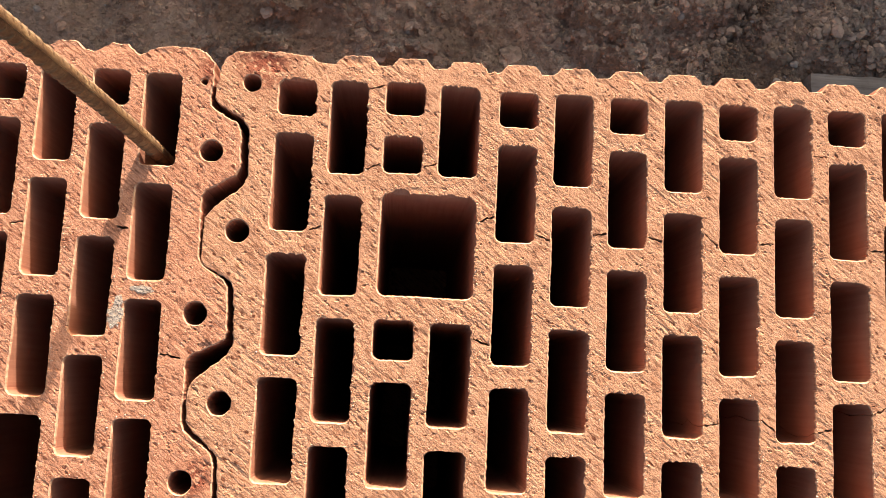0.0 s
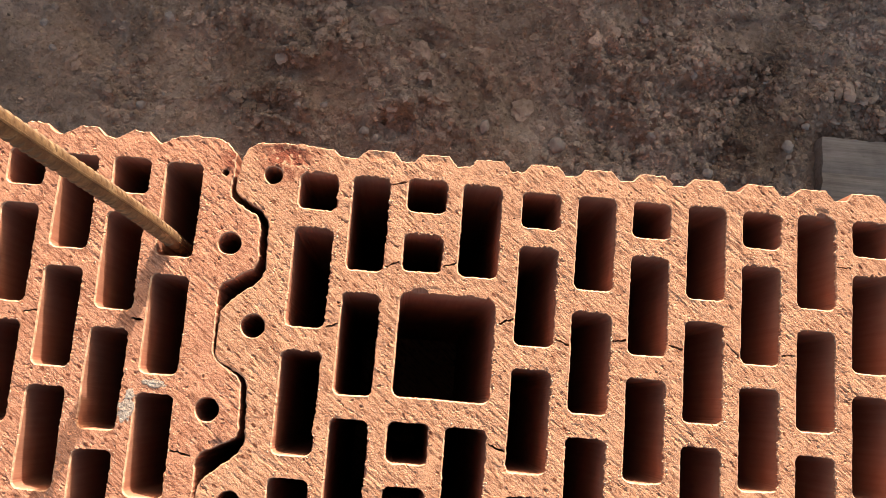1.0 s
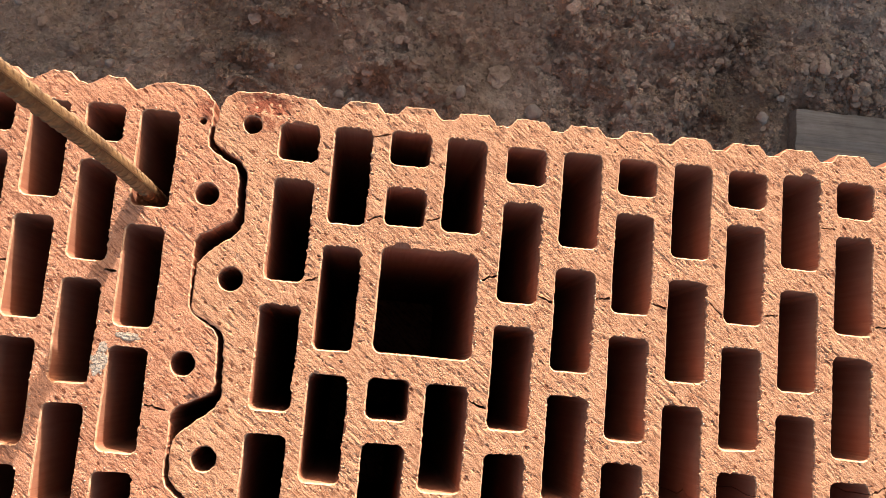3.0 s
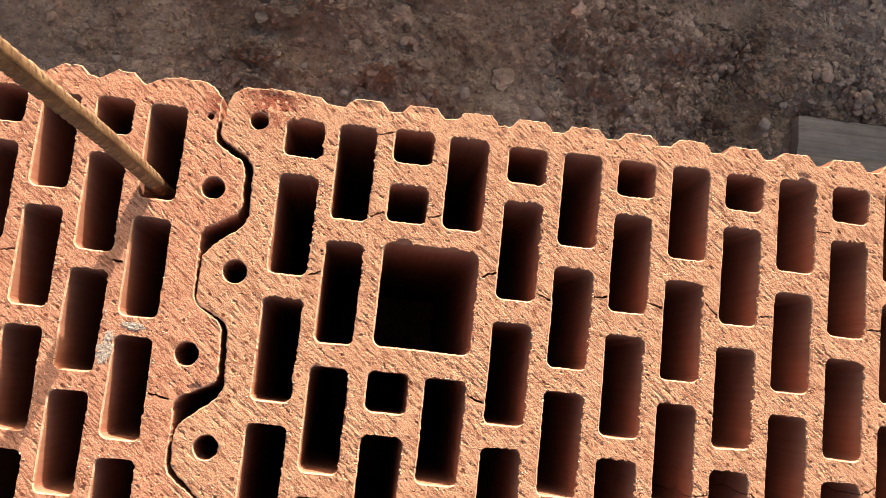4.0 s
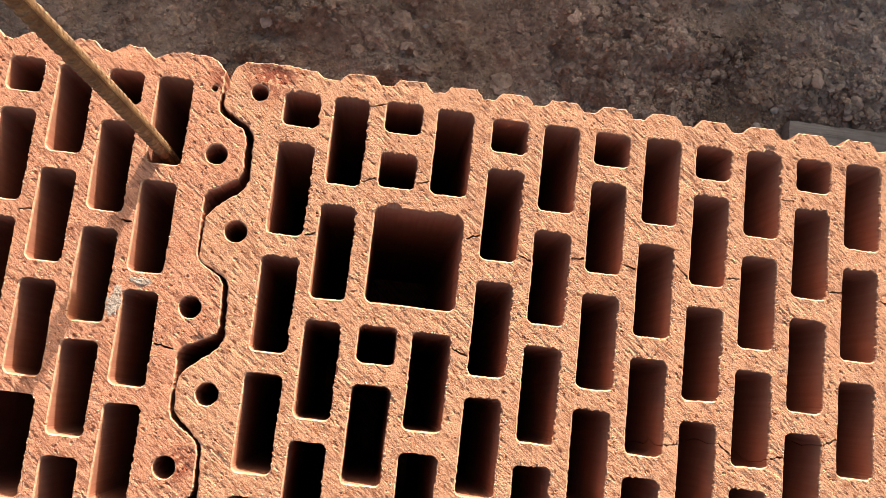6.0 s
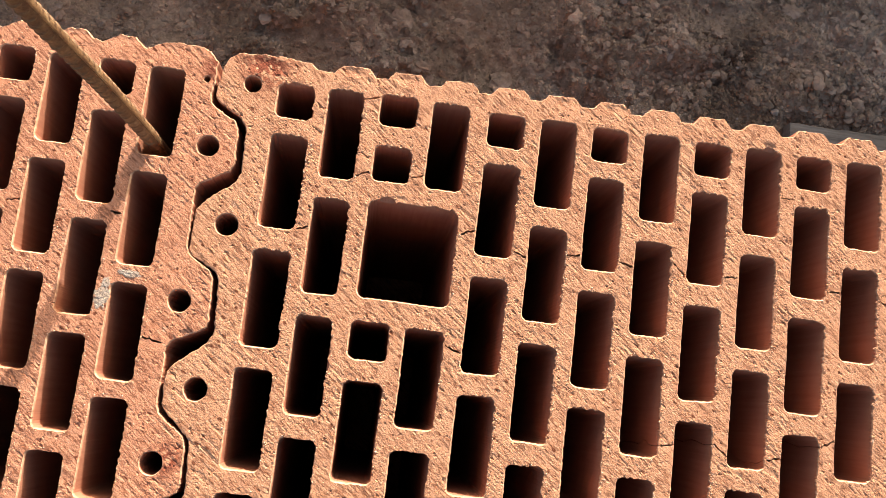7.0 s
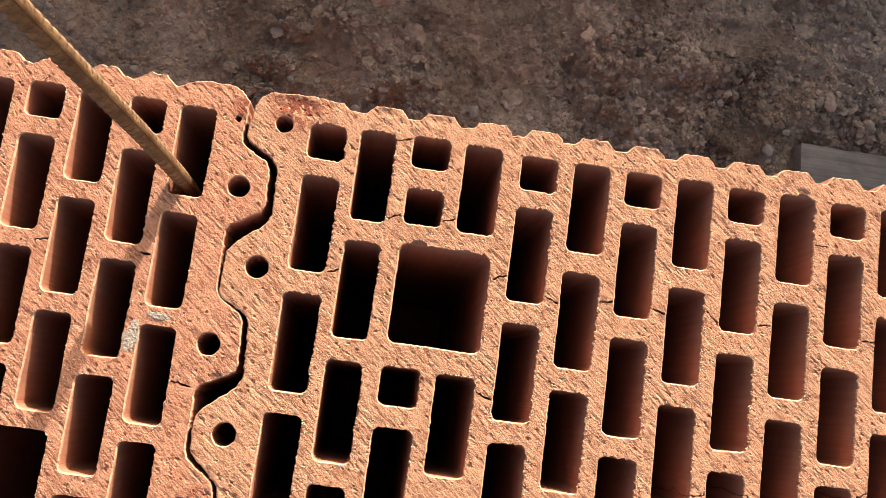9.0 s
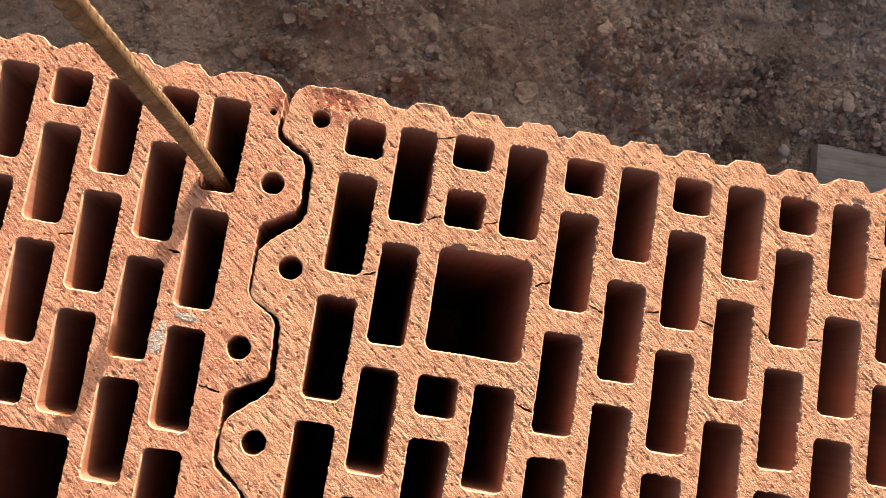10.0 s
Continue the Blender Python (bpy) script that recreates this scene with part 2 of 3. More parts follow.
def wood_material():
    m, t, p = material("weathered wood")
    v = coords(t, (0.05, 1, 1))
    col = ramp(t, noise_tex(t, v, 260, 6, 0.65), [(0.3, (0.125, 0.102, 0.083)), (0.5, (0.190, 0.160, 0.135)), (0.75, (0.245, 0.212, 0.182))])
    stain = ramp(t, noise_tex(t, coords(t), 14, 4), [(0.35, (0.7, 0.68, 0.66)), (0.65, (1.05, 1.05, 1.05))])
    t.links.new(mix(t, 1.0, col, stain, "MULTIPLY"), p.inputs["Base Color"])
    p.inputs["Roughness"].default_value = 0.85
    t.links.new(bump(t, noise_tex(t, v, 400, 5), 0.5, 0.001), p.inputs["Normal"])
    return m


def rust_material():
    m, t, p = material("rusty steel")
    v = coords(t)
    col = ramp(t, noise_tex(t, v, 120, 6, 0.7), [(0.25, (0.065, 0.035, 0.020)), (0.43, (0.150, 0.076, 0.034)), (0.58, (0.25, 0.145, 0.066)), (0.78, (0.43, 0.325, 0.20))])
    col = mix(t, ramp(t, noise_tex(t, v, 700, 3), [(0.45, (0, 0, 0)), (0.7, (0.7, 0.7, 0.7))]), col, (0.11, 0.05, 0.022))
    t.links.new(col, p.inputs["Base Color"])
    p.inputs["Roughness"].default_value = 0.6
    p.inputs["Metallic"].default_value = 0.25
    t.links.new(bump(t, noise_tex(t, v, 900, 5), 0.6, 0.0006), p.inputs["Normal"])
    return m


def mortar_material():
    m, t, p = material("mortar")
    v = coords(t)
    t.links.new(ramp(t, noise_tex(t, v, 300, 5), [(0.3, (0.33, 0.225, 0.165)), (0.7, (0.46, 0.37, 0.30))]), p.inputs["Base Color"])
    p.inputs["Roughness"].default_value = 0.95
    t.links.new(bump(t, noise_tex(t, v, 900, 4), 0.7, 0.0008), p.inputs["Normal"])
    return m


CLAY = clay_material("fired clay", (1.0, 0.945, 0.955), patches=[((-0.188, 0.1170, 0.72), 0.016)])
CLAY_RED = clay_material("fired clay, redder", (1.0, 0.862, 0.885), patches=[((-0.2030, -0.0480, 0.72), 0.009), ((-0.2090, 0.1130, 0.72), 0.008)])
EXTRUDED, CLOD = extruded_material(), clod_material()
ARRIS = arris_material()
GRAINS = grain_material()
SOIL, STONE, WOOD, RUST, MORTAR = soil_material(), stone_material(), wood_material(), rust_material(), mortar_material()


def mesh_of(name, verts, faces, mat, smooth=False):
    me = bpy.data.meshes.new(name)
    me.from_pydata([tuple(map(float, v)) for v in verts], [], [tuple(map(int, f)) for f in faces])
    me.materials.append(mat)
    if smooth:
        me.polygons.foreach_set("use_smooth", [True] * len(me.polygons))
    me.update()
    return me


# ---- ground: one uneven sheet to the horizon ----
def axis_steps(lo, hi, step, far):
    out, s = [], step
    mid = list(np.arange(lo, hi, step))
    a = lo
    left = []
    while a > -far:
        s *= 1.25
        a -= s
        left.append(a)
    b, s, right = hi, step, []
    while b < far:
        right.append(b)
        s *= 1.25
        b += s
    return np.array(left[::-1] + mid + right)


# Where the soil is broken up, and where it is trodden smooth: place and reach.
BROKEN = [(-0.283, 0.447, 0.035), (-0.250, 0.462, 0.030), (-0.316, 0.364, 0.035), (0.100, 0.460, 0.060), (0.163, 0.415, 0.055), (0.215, 0.370, 0.040), (0.278, 0.464, 0.035), (0.430, 0.440, 0.050), (-0.140, 0.380, 0.035)]
SMOOTH = [(-0.436, 0.411, 0.045), (-0.350, 0.432, 0.035), (-0.244, 0.395, 0.040), (-0.400, 0.350, 0.030), (0.010, 0.355, 0.050), (-0.011, 0.397, 0.025), (0.287, 0.390, 0.035), (-0.190, 0.490, 0.030), (0.260, 0.505, 0.030), (0.330, 0.440, 0.025)]


def roughness(x, y):
    r = np.clip(fbm(x * 4 + 5, y * 4, 3, 31) * 3.2 - 1.05, 0.08, 1) * 0.62
    wx, wy = x + 0.03 * (fbm(x * 15, y * 15, 2, 64) - 0.5), y + 0.03 * (fbm(x * 15 + 3, y * 15, 2, 65) - 0.5)
    for cx, cy, reach in BROKEN:
        r = r + np.exp(-((wx - cx) ** 2 + (wy - cy) ** 2) / reach**2)
    for cx, cy, reach in SMOOTH:
        r = r * (1 - 0.9 * np.exp(-(((wx - cx) ** 2 + (wy - cy) ** 2) / reach**2) ** 2))
    return np.clip(r, 0.04, 1)


def soil_height(x, y):
    wx, wy = x + 0.05 * (fbm(x * 7, y * 7, 2, 61) - 0.5), y + 0.05 * (fbm(x * 7 + 3, y * 7, 2, 63) - 0.5)
    lump = fbm(wx * 4.5, wy * 4.5, 3, 3) - 0.5
    rough = roughness(x, y)
    clod = 1 - np.abs(2 * fbm(wx * 17, wy * 17, 3, 11) - 1)
    crumb = 1 - np.abs(2 * fbm(wx * 55, wy * 55, 3, 21) - 1)
    grain = fbm(x * 150, y * 150, 2, 27) - 0.5
    chunk = np.clip((fbm(wx * 105, wy * 105, 2, 29) - 0.50) / 0.08, 0, 1)
    edge = np.clip((fbm(wx * 13 + 2, wy * 13, 4, 71) - 0.47) / 0.05, 0, 1) + np.clip((fbm(wx * 24, wy * 24 + 6, 3, 73) - 0.52) / 0.05, 0, 1) * 0.6
    crust = edge * edge * (3 - 2 * np.clip(edge, 0, 1)) * 0.5
    pit = np.clip(0.40 - fbm(wx * 8, wy * 8 + 4, 3, 41), 0, 1)
    bed = np.clip((x - 0.332) / 0.03, 0, 1) * np.clip((0.425 - y) / 0.03, 0, 1)
    near = np.exp(-((x / 3) ** 2 + ((y - 0.5) / 3) ** 2))
    return near * (0.06 * lump + 0.042 * rough * (clod - 0.6) + 0.014 * rough * (crumb - 0.6) + (0.001 + 0.004 * rough) * grain + 0.0028 * rough * chunk + 0.009 * crust * (0.15 + rough) - 0.10 * pit) * (1 - bed) + 0.008 - 0.006 * bed


gx, gy = axis_steps(-0.72, 0.60, 0.0018, 400.0), axis_steps(0.26, 0.70, 0.0018, 400.0)
X, Y = np.meshgrid(gx, gy)
Z = soil_height(X, Y)
nx, ny = len(gx), len(gy)
i, j = np.meshgrid(np.arange(nx - 1), np.arange(ny - 1))
q = (j * nx + i).ravel()
me = bpy.data.meshes.new("ground")
me.from_pydata(np.stack([X, Y, Z], -1).reshape(-1, 3).tolist(), [], np.stack([q, q + 1, q + nx + 1, q + nx], -1).tolist())
me.polygons.foreach_set("use_smooth", [True] * len(me.polygons))
me.materials.append(SOIL)
me.update()
tagged(new("ground", me), "dark brown bare soil with clods and gravel, in shade", "ground", kind="structure")


# ---- stones on the soil ----
def stone_points(size, rng, flat=0.7, rounds=1, jag=1.0):
    bm = bmesh.new()
    bmesh.ops.create_icosphere(bm, subdivisions=rounds, radius=1.0)
    seed = Vector((rng.uniform(0, 99), 0, 0))
    stretch = np.array([rng.uniform(0.75, 1.25), rng.uniform(0.7, 1.1), flat * rng.uniform(0.7, 1.1)])
    turn = Matrix.Rotation(rng.uniform(0, 6.28), 3, "Z") @ Matrix.Rotation(rng.uniform(-0.5, 0.5), 3, "X")
    pts = [turn @ Vector(np.array(v.co) * stretch * (rng.uniform(0.6, 1.15) if rounds == 1 else 1 + jag * (0.8 * noise.noise(v.co * 1.6 + seed) + 0.4 * noise.noise(v.co * 4.1 + seed))) * size) for v in bm.verts]
    faces = [[v.index for v in f.verts] for f in bm.faces]
    bm.free()
    return pts, faces


def gravel(name, label, count, place, sizes, seed, mat=None, rounds=1, flat=0.7, category="gravel", jag=0.6):
    rng = random.Random(seed)
    verts, faces = [], []
    for _ in range(count):
        x, y = place(rng)
        while x > 0.349 and y < 0.396:
            x, y = place(rng)
        s = rng.uniform(0, 1) ** 2.2 * (sizes[1] - sizes[0]) + sizes[0]
        pts, fs = stone_points(s, rng, flat, rounds, jag)
        z = float(soil_height(np.array(x), np.array(y))) + s * rng.uniform(-0.1, 0.35)
        at = len(verts)
        verts += [(p.x + x, p.y + y, p.z + z) for p in pts]
        faces += [[at + k for k in f] for f in fs]
    return tagged(new(name, mesh_of(name, verts, faces, mat or STONE)), label, category, kind="stuff")


def clumped(r):
    """A place on the soil, more often where it is rough."""
    while True:
        x, y = (r.uniform(-0.68, 0.56), r.uniform(0.29, 0.64)) if r.random() < 0.85 else (r.uniform(-1.1, 1.0), r.uniform(0.15, 1.2))
        if r.random() < 0.13 + float(roughness(np.array(x), np.array(y))) ** 1.3:
            return x, y


gravel("soil_lumps", "broken lumps of brown soil crust lying on the ground", 260, clumped, (0.0040, 0.0085), 18, CLOD, 3, 0.30, "soil lumps", 0.85)
gravel("soil_clods", "crumbly brown soil clods lying half sunk in the ground", 4200, clumped, (0.0016, 0.0050), 8, CLOD, 2, 0.42, "soil clods", 1.05)
gravel("gravel", "loose grey-brown gravel and soil crumbs strewn on the ground", 12000, clumped, (0.0008, 0.0034), 5, CLOD)
gravel("gravel", "small grey and beige stones strewn on the soil", 1300, clumped, (0.0007, 0.0028), 15, STONE, 1, 0.6)
gravel("gravel_heap", "heap of dark broken gravel lying on the soil", 420, lambda r: (r.gauss(0.25, 0.05), r.gauss(0.450, 0.032)), (0.002, 0.0065), 6, CLOD)
gravel("gravel_heap", "grey broken stones piled beside the wooden board", 240, lambda r: (r.gauss(0.42, 0.050), r.gauss(0.430, 0.020)), (0.003, 0.009), 7, CLOD)


def stone(x, y, size, seed, label):
    rng = random.Random(seed)
    bm = bmesh.new()
    bmesh.ops.create_icosphere(bm, subdivisions=3, radius=1.0)
    sx, sy, sz = size * rng.uniform(0.9, 1.2), size * rng.uniform(0.8, 1.0), size * 0.7
    for v in bm.verts:
        d = 1 + 0.35 * (noise.noise(v.co * 1.4 + Vector((seed, 0, 0))))
        v.co = Vector((v.co.x * sx * d, v.co.y * sy * d, v.co.z * sz * d))
    bmesh.ops.rotate(bm, verts=bm.verts, matrix=Matrix.Rotation(rng.uniform(0, 6.28), 3, "Z"))
    data = bpy.data.meshes.new("stone")
    for f in bm.faces:
        f.smooth = True
    bm.to_mesh(data)
    bm.free()
    data.materials.append(STONE)
    ob = new("stone", data)
    ob.location = (x, y, float(soil_height(np.array(x), np.array(y))) + size * 0.08)
    return tagged(ob, label, "stone", "stones on the soil")


PALE = [(-0.601, 0.446, 0.0060), (-0.584, 0.413, 0.0047), (-0.451, 0.467, 0.0080), (-0.203, 0.345, 0.0053), (-0.103, 0.355, 0.0047), (-0.141, 0.412, 0.0033), (-0.474, 0.355, 0.0060), (-0.255, 0.372, 0.0047), (-0.284, 0.366, 0.0040),
        (-0.372, 0.356, 0.0027), (-0.189, 0.338, 0.0053), (-0.116, 0.450, 0.0040), (-0.060, 0.362, 0.0073), (0.032, 0.352, 0.0110), (0.313, 0.373, 0.0073), (0.146, 0.371, 0.0070), (0.212, 0.328, 0.0060), (0.192, 0.453, 0.0053), (0.131, 0.522, 0.0053), (0.338, 0.403, 0.0050)]
for n, (x, y, s) in enumerate(PALE):
    stone(x, y, s, n + 3, "small rounded grey-beige stone half sunk in the soil")


def clod(x, y, size, seed):
    """A broken lump of dried soil crust, flat and angular, sunk by a third."""
    pts, faces = stone_points(size, random.Random(seed), 0.36, 3, 0.55)
    data = mesh_of("soil_clod", pts, faces, CLOD)
    ob = new("soil_clod", data)
    ob.location = (x, y, float(soil_height(np.array(x), np.array(y))) + size * 0.04)
    return tagged(ob, "broken lump of dry brown soil lying on the ground", "soil clod", "soil clods")


CLODS = [(0.356, 0.546, 0.0110), (-0.237, 0.468, 0.0100), (-0.235, 0.451, 0.0087), (-0.266, 0.457, 0.0080), (-0.311, 0.426, 0.0080), (-0.510, 0.452, 0.0047), (-0.557, 0.407, 0.0047), (-0.477, 0.415, 0.0040), (-0.011, 0.397, 0.0180), (0.249, 0.440, 0.0067), (0.271, 0.465, 0.0060), (0.287, 0.473, 0.0060),
         (0.297, 0.456, 0.0053), (0.406, 0.443, 0.0073), (0.434, 0.453, 0.0060), (0.453, 0.444, 0.0067), (0.419, 0.425, 0.0060), (0.375, 0.413, 0.0060), (0.220, 0.465, 0.0053), (-0.255, 0.475, 0.0060), (-0.296, 0.438, 0.0053), (-0.196, 0.405, 0.0080), (0.259, 0.503, 0.0100), (-0.144, 0.449, 0.0127), (-0.190, 0.490, 0.0160)]
for n, (x, y, s) in enumerate(CLODS):
    clod(x, y, s, n + 40)


# ---- wooden board on the soil ----
def board(x0, y1, length, width, thick, z):
    rng = random.Random(9)
    bm = bmesh.new()
    nx_, ny_ = 60, 12
    grid = {}
    for k in (0, 1):
        for a in range(nx_ + 1):
            for b in range(ny_ + 1):
                px, py = x0 + length * a / nx_, y1 - width * b / ny_
                if a == 0:
                    px += rng.uniform(-0.0015, 0.0015)
                if b in (0, ny_):
                    py += rng.uniform(-0.0008, 0.0008)
                crack = -0.0025 if k and b == 4 else 0.0
                edge = -0.0010 if k and (a in (0, nx_) or b in (0, ny_)) else 0.0
                grid[k, a, b] = bm.verts.new((px, py, z + (thick if k else 0) + crack + edge + (rng.uniform(-0.0003, 0.0003) if k else 0)))
    for a in range(nx_):
        for b in range(ny_):
            bm.faces.new([grid[1, a, b], grid[1, a, b + 1], grid[1, a + 1, b + 1], grid[1, a + 1, b]])
            bm.faces.new([grid[0, a, b], grid[0, a + 1, b], grid[0, a + 1, b + 1], grid[0, a, b + 1]])
    for a in range(nx_):
        for b, flip in ((0, False), (ny_, True)):
            f = [grid[0, a, b], grid[1, a, b], grid[1, a + 1, b], grid[0, a + 1, b]]
            bm.faces.new(f[::-1] if flip else f)
    for b in range(ny_):
        for a, flip in ((0, True), (nx_, False)):
            f = [grid[0, a, b], grid[1, a, b], grid[1, a, b + 1], grid[0, a, b + 1]]
            bm.faces.new(f[::-1] if flip else f)
    bmesh.ops.recalc_face_normals(bm, faces=bm.faces)
    data = bpy.data.meshes.new("wooden_board")
    bm.to_mesh(data)
    bm.free()
    data.materials.append(WOOD)
    return tagged(new("wooden_board", data), "weathered grey wooden board lying on the soil", "board")


board(0.3565, 0.3900, 0.62, 0.135, 0.022, 0.004)

# ---- shade: a plain wall added out of view, and the courses under the blocks ----
def slab(name, lo, hi, mat, label):
    bm = bmesh.new()
    bmesh.ops.create_cube(bm, size=1.0)
    for v in bm.verts:
        v.co = Vector([(lo[k] + hi[k]) / 2 + v.co[k] * (hi[k] - lo[k]) for k in range(3)])
    bmesh.ops.bevel(bm, geom=bm.edges[:], offset=0.004, segments=1, affect="EDGES")
    data = bpy.data.meshes.new(name)
    bm.to_mesh(data)
    bm.free()
    data.materials.append(mat)
    return tagged(new(name, data), label, "wall", kind="structure")


# Unseen wall, added only to keep the sun off the soil.
slab("shade_wall", (-6.0, 2.2, -0.1), (6.0, 2.45, 0.98), CLAY, "plain clay wall added out of view to shade the soil")
slab("wall_base", (-0.56, -0.125, -0.1), (0.18, 0.115, TOP - TALL), CLAY_RED, "lower courses of clay masonry under the hollow blocks")


# ---- hollow clay blocks ----
def rounded(cx, cy, w, h, r, off, seed, ragged=(0.16, 0.16, 0.16, 0.16), step=0.42):
    """Outline of a cell in millimetres, counter-clockwise, grown by off, its edges worn unevenly: ragged for right, top, left, bottom."""
    pts = []
    a, b, rr = w / 2, h / 2, r
    corners = ((a - rr, b - rr, 0), (-a + rr, b - rr, 90), (-a + rr, -b + rr, 180), (a - rr, -b + rr, 270))
    raw = []
    for x, y, start in corners:
        for k in range(5):
            ang = radians(start + 22.5 * k)
            raw.append((x + rr * math.cos(ang), y + rr * math.sin(ang), math.cos(ang), math.sin(ang)))
    for k, p in enumerate(raw):
        q_ = raw[(k + 1) % len(raw)]
        n = max(1, int(math.hypot(q_[0] - p[0], q_[1] - p[1]) / step))
        for s in range(n):
            f = s / n
            x, y = p[0] + (q_[0] - p[0]) * f, p[1] + (q_[1] - p[1]) * f
            ux, uy = p[2] + (q_[2] - p[2]) * f, p[3] + (q_[3] - p[3]) * f
            side = (max(ux, 0) ** 2 * ragged[0] + max(uy, 0) ** 2 * ragged[1] + max(-ux, 0) ** 2 * ragged[2] + max(-uy, 0) ** 2 * ragged[3])
            wx, wy = cx + x, cy + y
            d = (float(fbm(wx * 0.85 + seed, wy * 0.85, 2, 71)) - 0.46) * 1.9 * side * min(1.2, 0.45 + 2.2 * max(0.0, float(fbm(wx * 0.10 + 7, wy * 0.10 + seed, 2, 79)) - 0.36)) + (float(fbm(wx * 0.09, wy * 0.09 + seed, 2, 77)) - 0.5) * 0.5
            grow = off * (0.25 + 0.75 * (max(-ux, 0) ** 2 + max(-uy, 0) ** 2)) + d
            pts.append((wx + ux * grow, wy + uy * grow))
    return pts


def ring(cx, cy, r, off, seed):
    out = []
    for k in range(26):
        a = 2 * math.pi * k / 26
        d = r + off + (float(value_noise(k * 0.7 + seed, seed * 1.7, 5)) - 0.5) * 0.5
        out.append((cx + d * math.cos(a), cy + d * math.sin(a)))
    return out


def crack(points, seed, width=1.25):
    """A narrow jagged slit along a few points."""
    rng = random.Random(seed)
    line = []
    for (x0, y0), (x1, y1) in zip(points, points[1:]):
        n = max(2, int(math.hypot(x1 - x0, y1 - y0) / 1.0))
        for k in range(n):
            f = k / n
            line.append((x0 + (x1 - x0) * f + rng.uniform(-0.25, 0.25), y0 + (y1 - y0) * f + rng.uniform(-0.4, 0.4)))
    line.append(points[-1])
    w = [width * (0.35 + 0.65 * rng.random()) / 2 for _ in line]
    upper = [(x, y + h) for (x, y), h in zip(line, w)]
    lower = [(x, y - h) for (x, y), h in zip(line, w)]
    return lower + upper[::-1]


def open_crack(loops, side, y):
    """A groove in the wall of a cell where a crack runs into it: side 1 for its +x wall, -1 for its -x wall. The same points go into each loop."""
    first = loops[0]
    mid = sum(p[0] for p in first) / len(first)
    for k in range(len(first)):
        (xa, ya), (xb, yb) = first[k], first[(k + 1) % len(first)]
        if (xa - mid) * side > 0 and min(ya, yb) <= y < max(ya, yb):
            for loop in loops:
                (xa, ya), (xb, yb) = loop[k], loop[(k + 1) % len(loop)]
                at = lambda f, d: (xa + (xb - xa) * f + side * d, ya + (yb - ya) * f)  # noqa: E731
                loop[k + 1:k + 1] = [at(0.12, 0.0), at(0.5, 0.75), at(0.88, 0.0)]
            return k + 2


def bitten(loop, bites):
    """A loop with shallow pieces broken out of its edge: place, half width, depth."""
    out = []
    for x, y in loop:
        for bx, by, half, deep in bites:
            u = (x - bx) / half
            if abs(u) < 1 and abs(y - by) < 2.5:
                y += deep * (1 - u * u) ** 0.6 * (0.75 + 0.5 * float(value_noise(x * 0.9, by, 93)))
        out.append((x, y))
    return out


def edge_crumbs(loops, box, seed):
    """Loose pale grains torn up along the edges that the wire left last."""
    rng = random.Random(seed)
    bm = bmesh.new()
    bmesh.ops.create_icosphere(bm, subdivisions=1, radius=1.0)
    ball = np.array([v.co for v in bm.verts])
    tri = np.array([[v.index for v in f.verts] for f in bm.faces])
    bm.free()
    noise_ = np.random.RandomState(seed)
    verts, faces = [], []
    for loop in loops:
        size = len(loop)
        for k in range(size):
            (xa, ya), (xb, yb) = loop[k], loop[(k + 1) % size]
            long = math.hypot(xb - xa, yb - ya) or 1e-9
            ux, uy = (yb - ya) / long, (xa - xb) / long
            chance = (0.62 * max(ux, 0) + 0.34 * max(uy, 0) + 0.08) * long / 0.42
            if not (box[0] < xa < box[1] and box[2] < ya < box[3]) or rng.random() > chance * (0.3 + 1.2 * float(value_noise(xa * 0.2, ya * 0.2, 95))):
                continue
            r = 0.11 + 0.30 * rng.random() ** 2.2
            away = rng.random() ** 1.6 * 1.5 + 0.05
            x, y = xa + ux * away, ya + uy * away
            pts = ball * r * noise_.uniform(0.6, 1.2, (len(ball), 1)) * noise_.uniform(0.7, 1.3, (1, 3)) + (x, y, 0)
            faces.append(tri + len(verts) * len(ball))
            verts.append(pts / 1000 + (0, 0, TOP + 0.00002))
    return np.concatenate(verts), np.concatenate(faces)


def worn(outline, step, amount, seed):
    """An outline with points every step, pushed about by noise."""
    pts = []
    for (x0, y0), (x1, y1) in zip(outline, outline[1:] + outline[:1]):
        n = max(1, int(math.hypot(x1 - x0, y1 - y0) / step))
        for k in range(n):
            f = k / n
            x, y = x0 + (x1 - x0) * f, y0 + (y1 - y0) * f
            pts.append((x + (float(fbm(x * 0.6 + seed, y * 0.6, 3, 51)) - 0.5) * amount, y + (float(fbm(x * 0.6, y * 0.6 + seed, 3, 57)) - 0.5) * amount))
    return pts


def shrunk(pts, d):
    """A counter-clockwise outline moved inwards by d."""
    p = np.array(pts)
    t = np.roll(p, -1, 0) - np.roll(p, 1, 0)
    t /= np.linalg.norm(t, axis=1)[:, None] + 1e-9
    return [tuple(v) for v in p + d * np.stack([-t[:, 1], t[:, 0]], 1)]


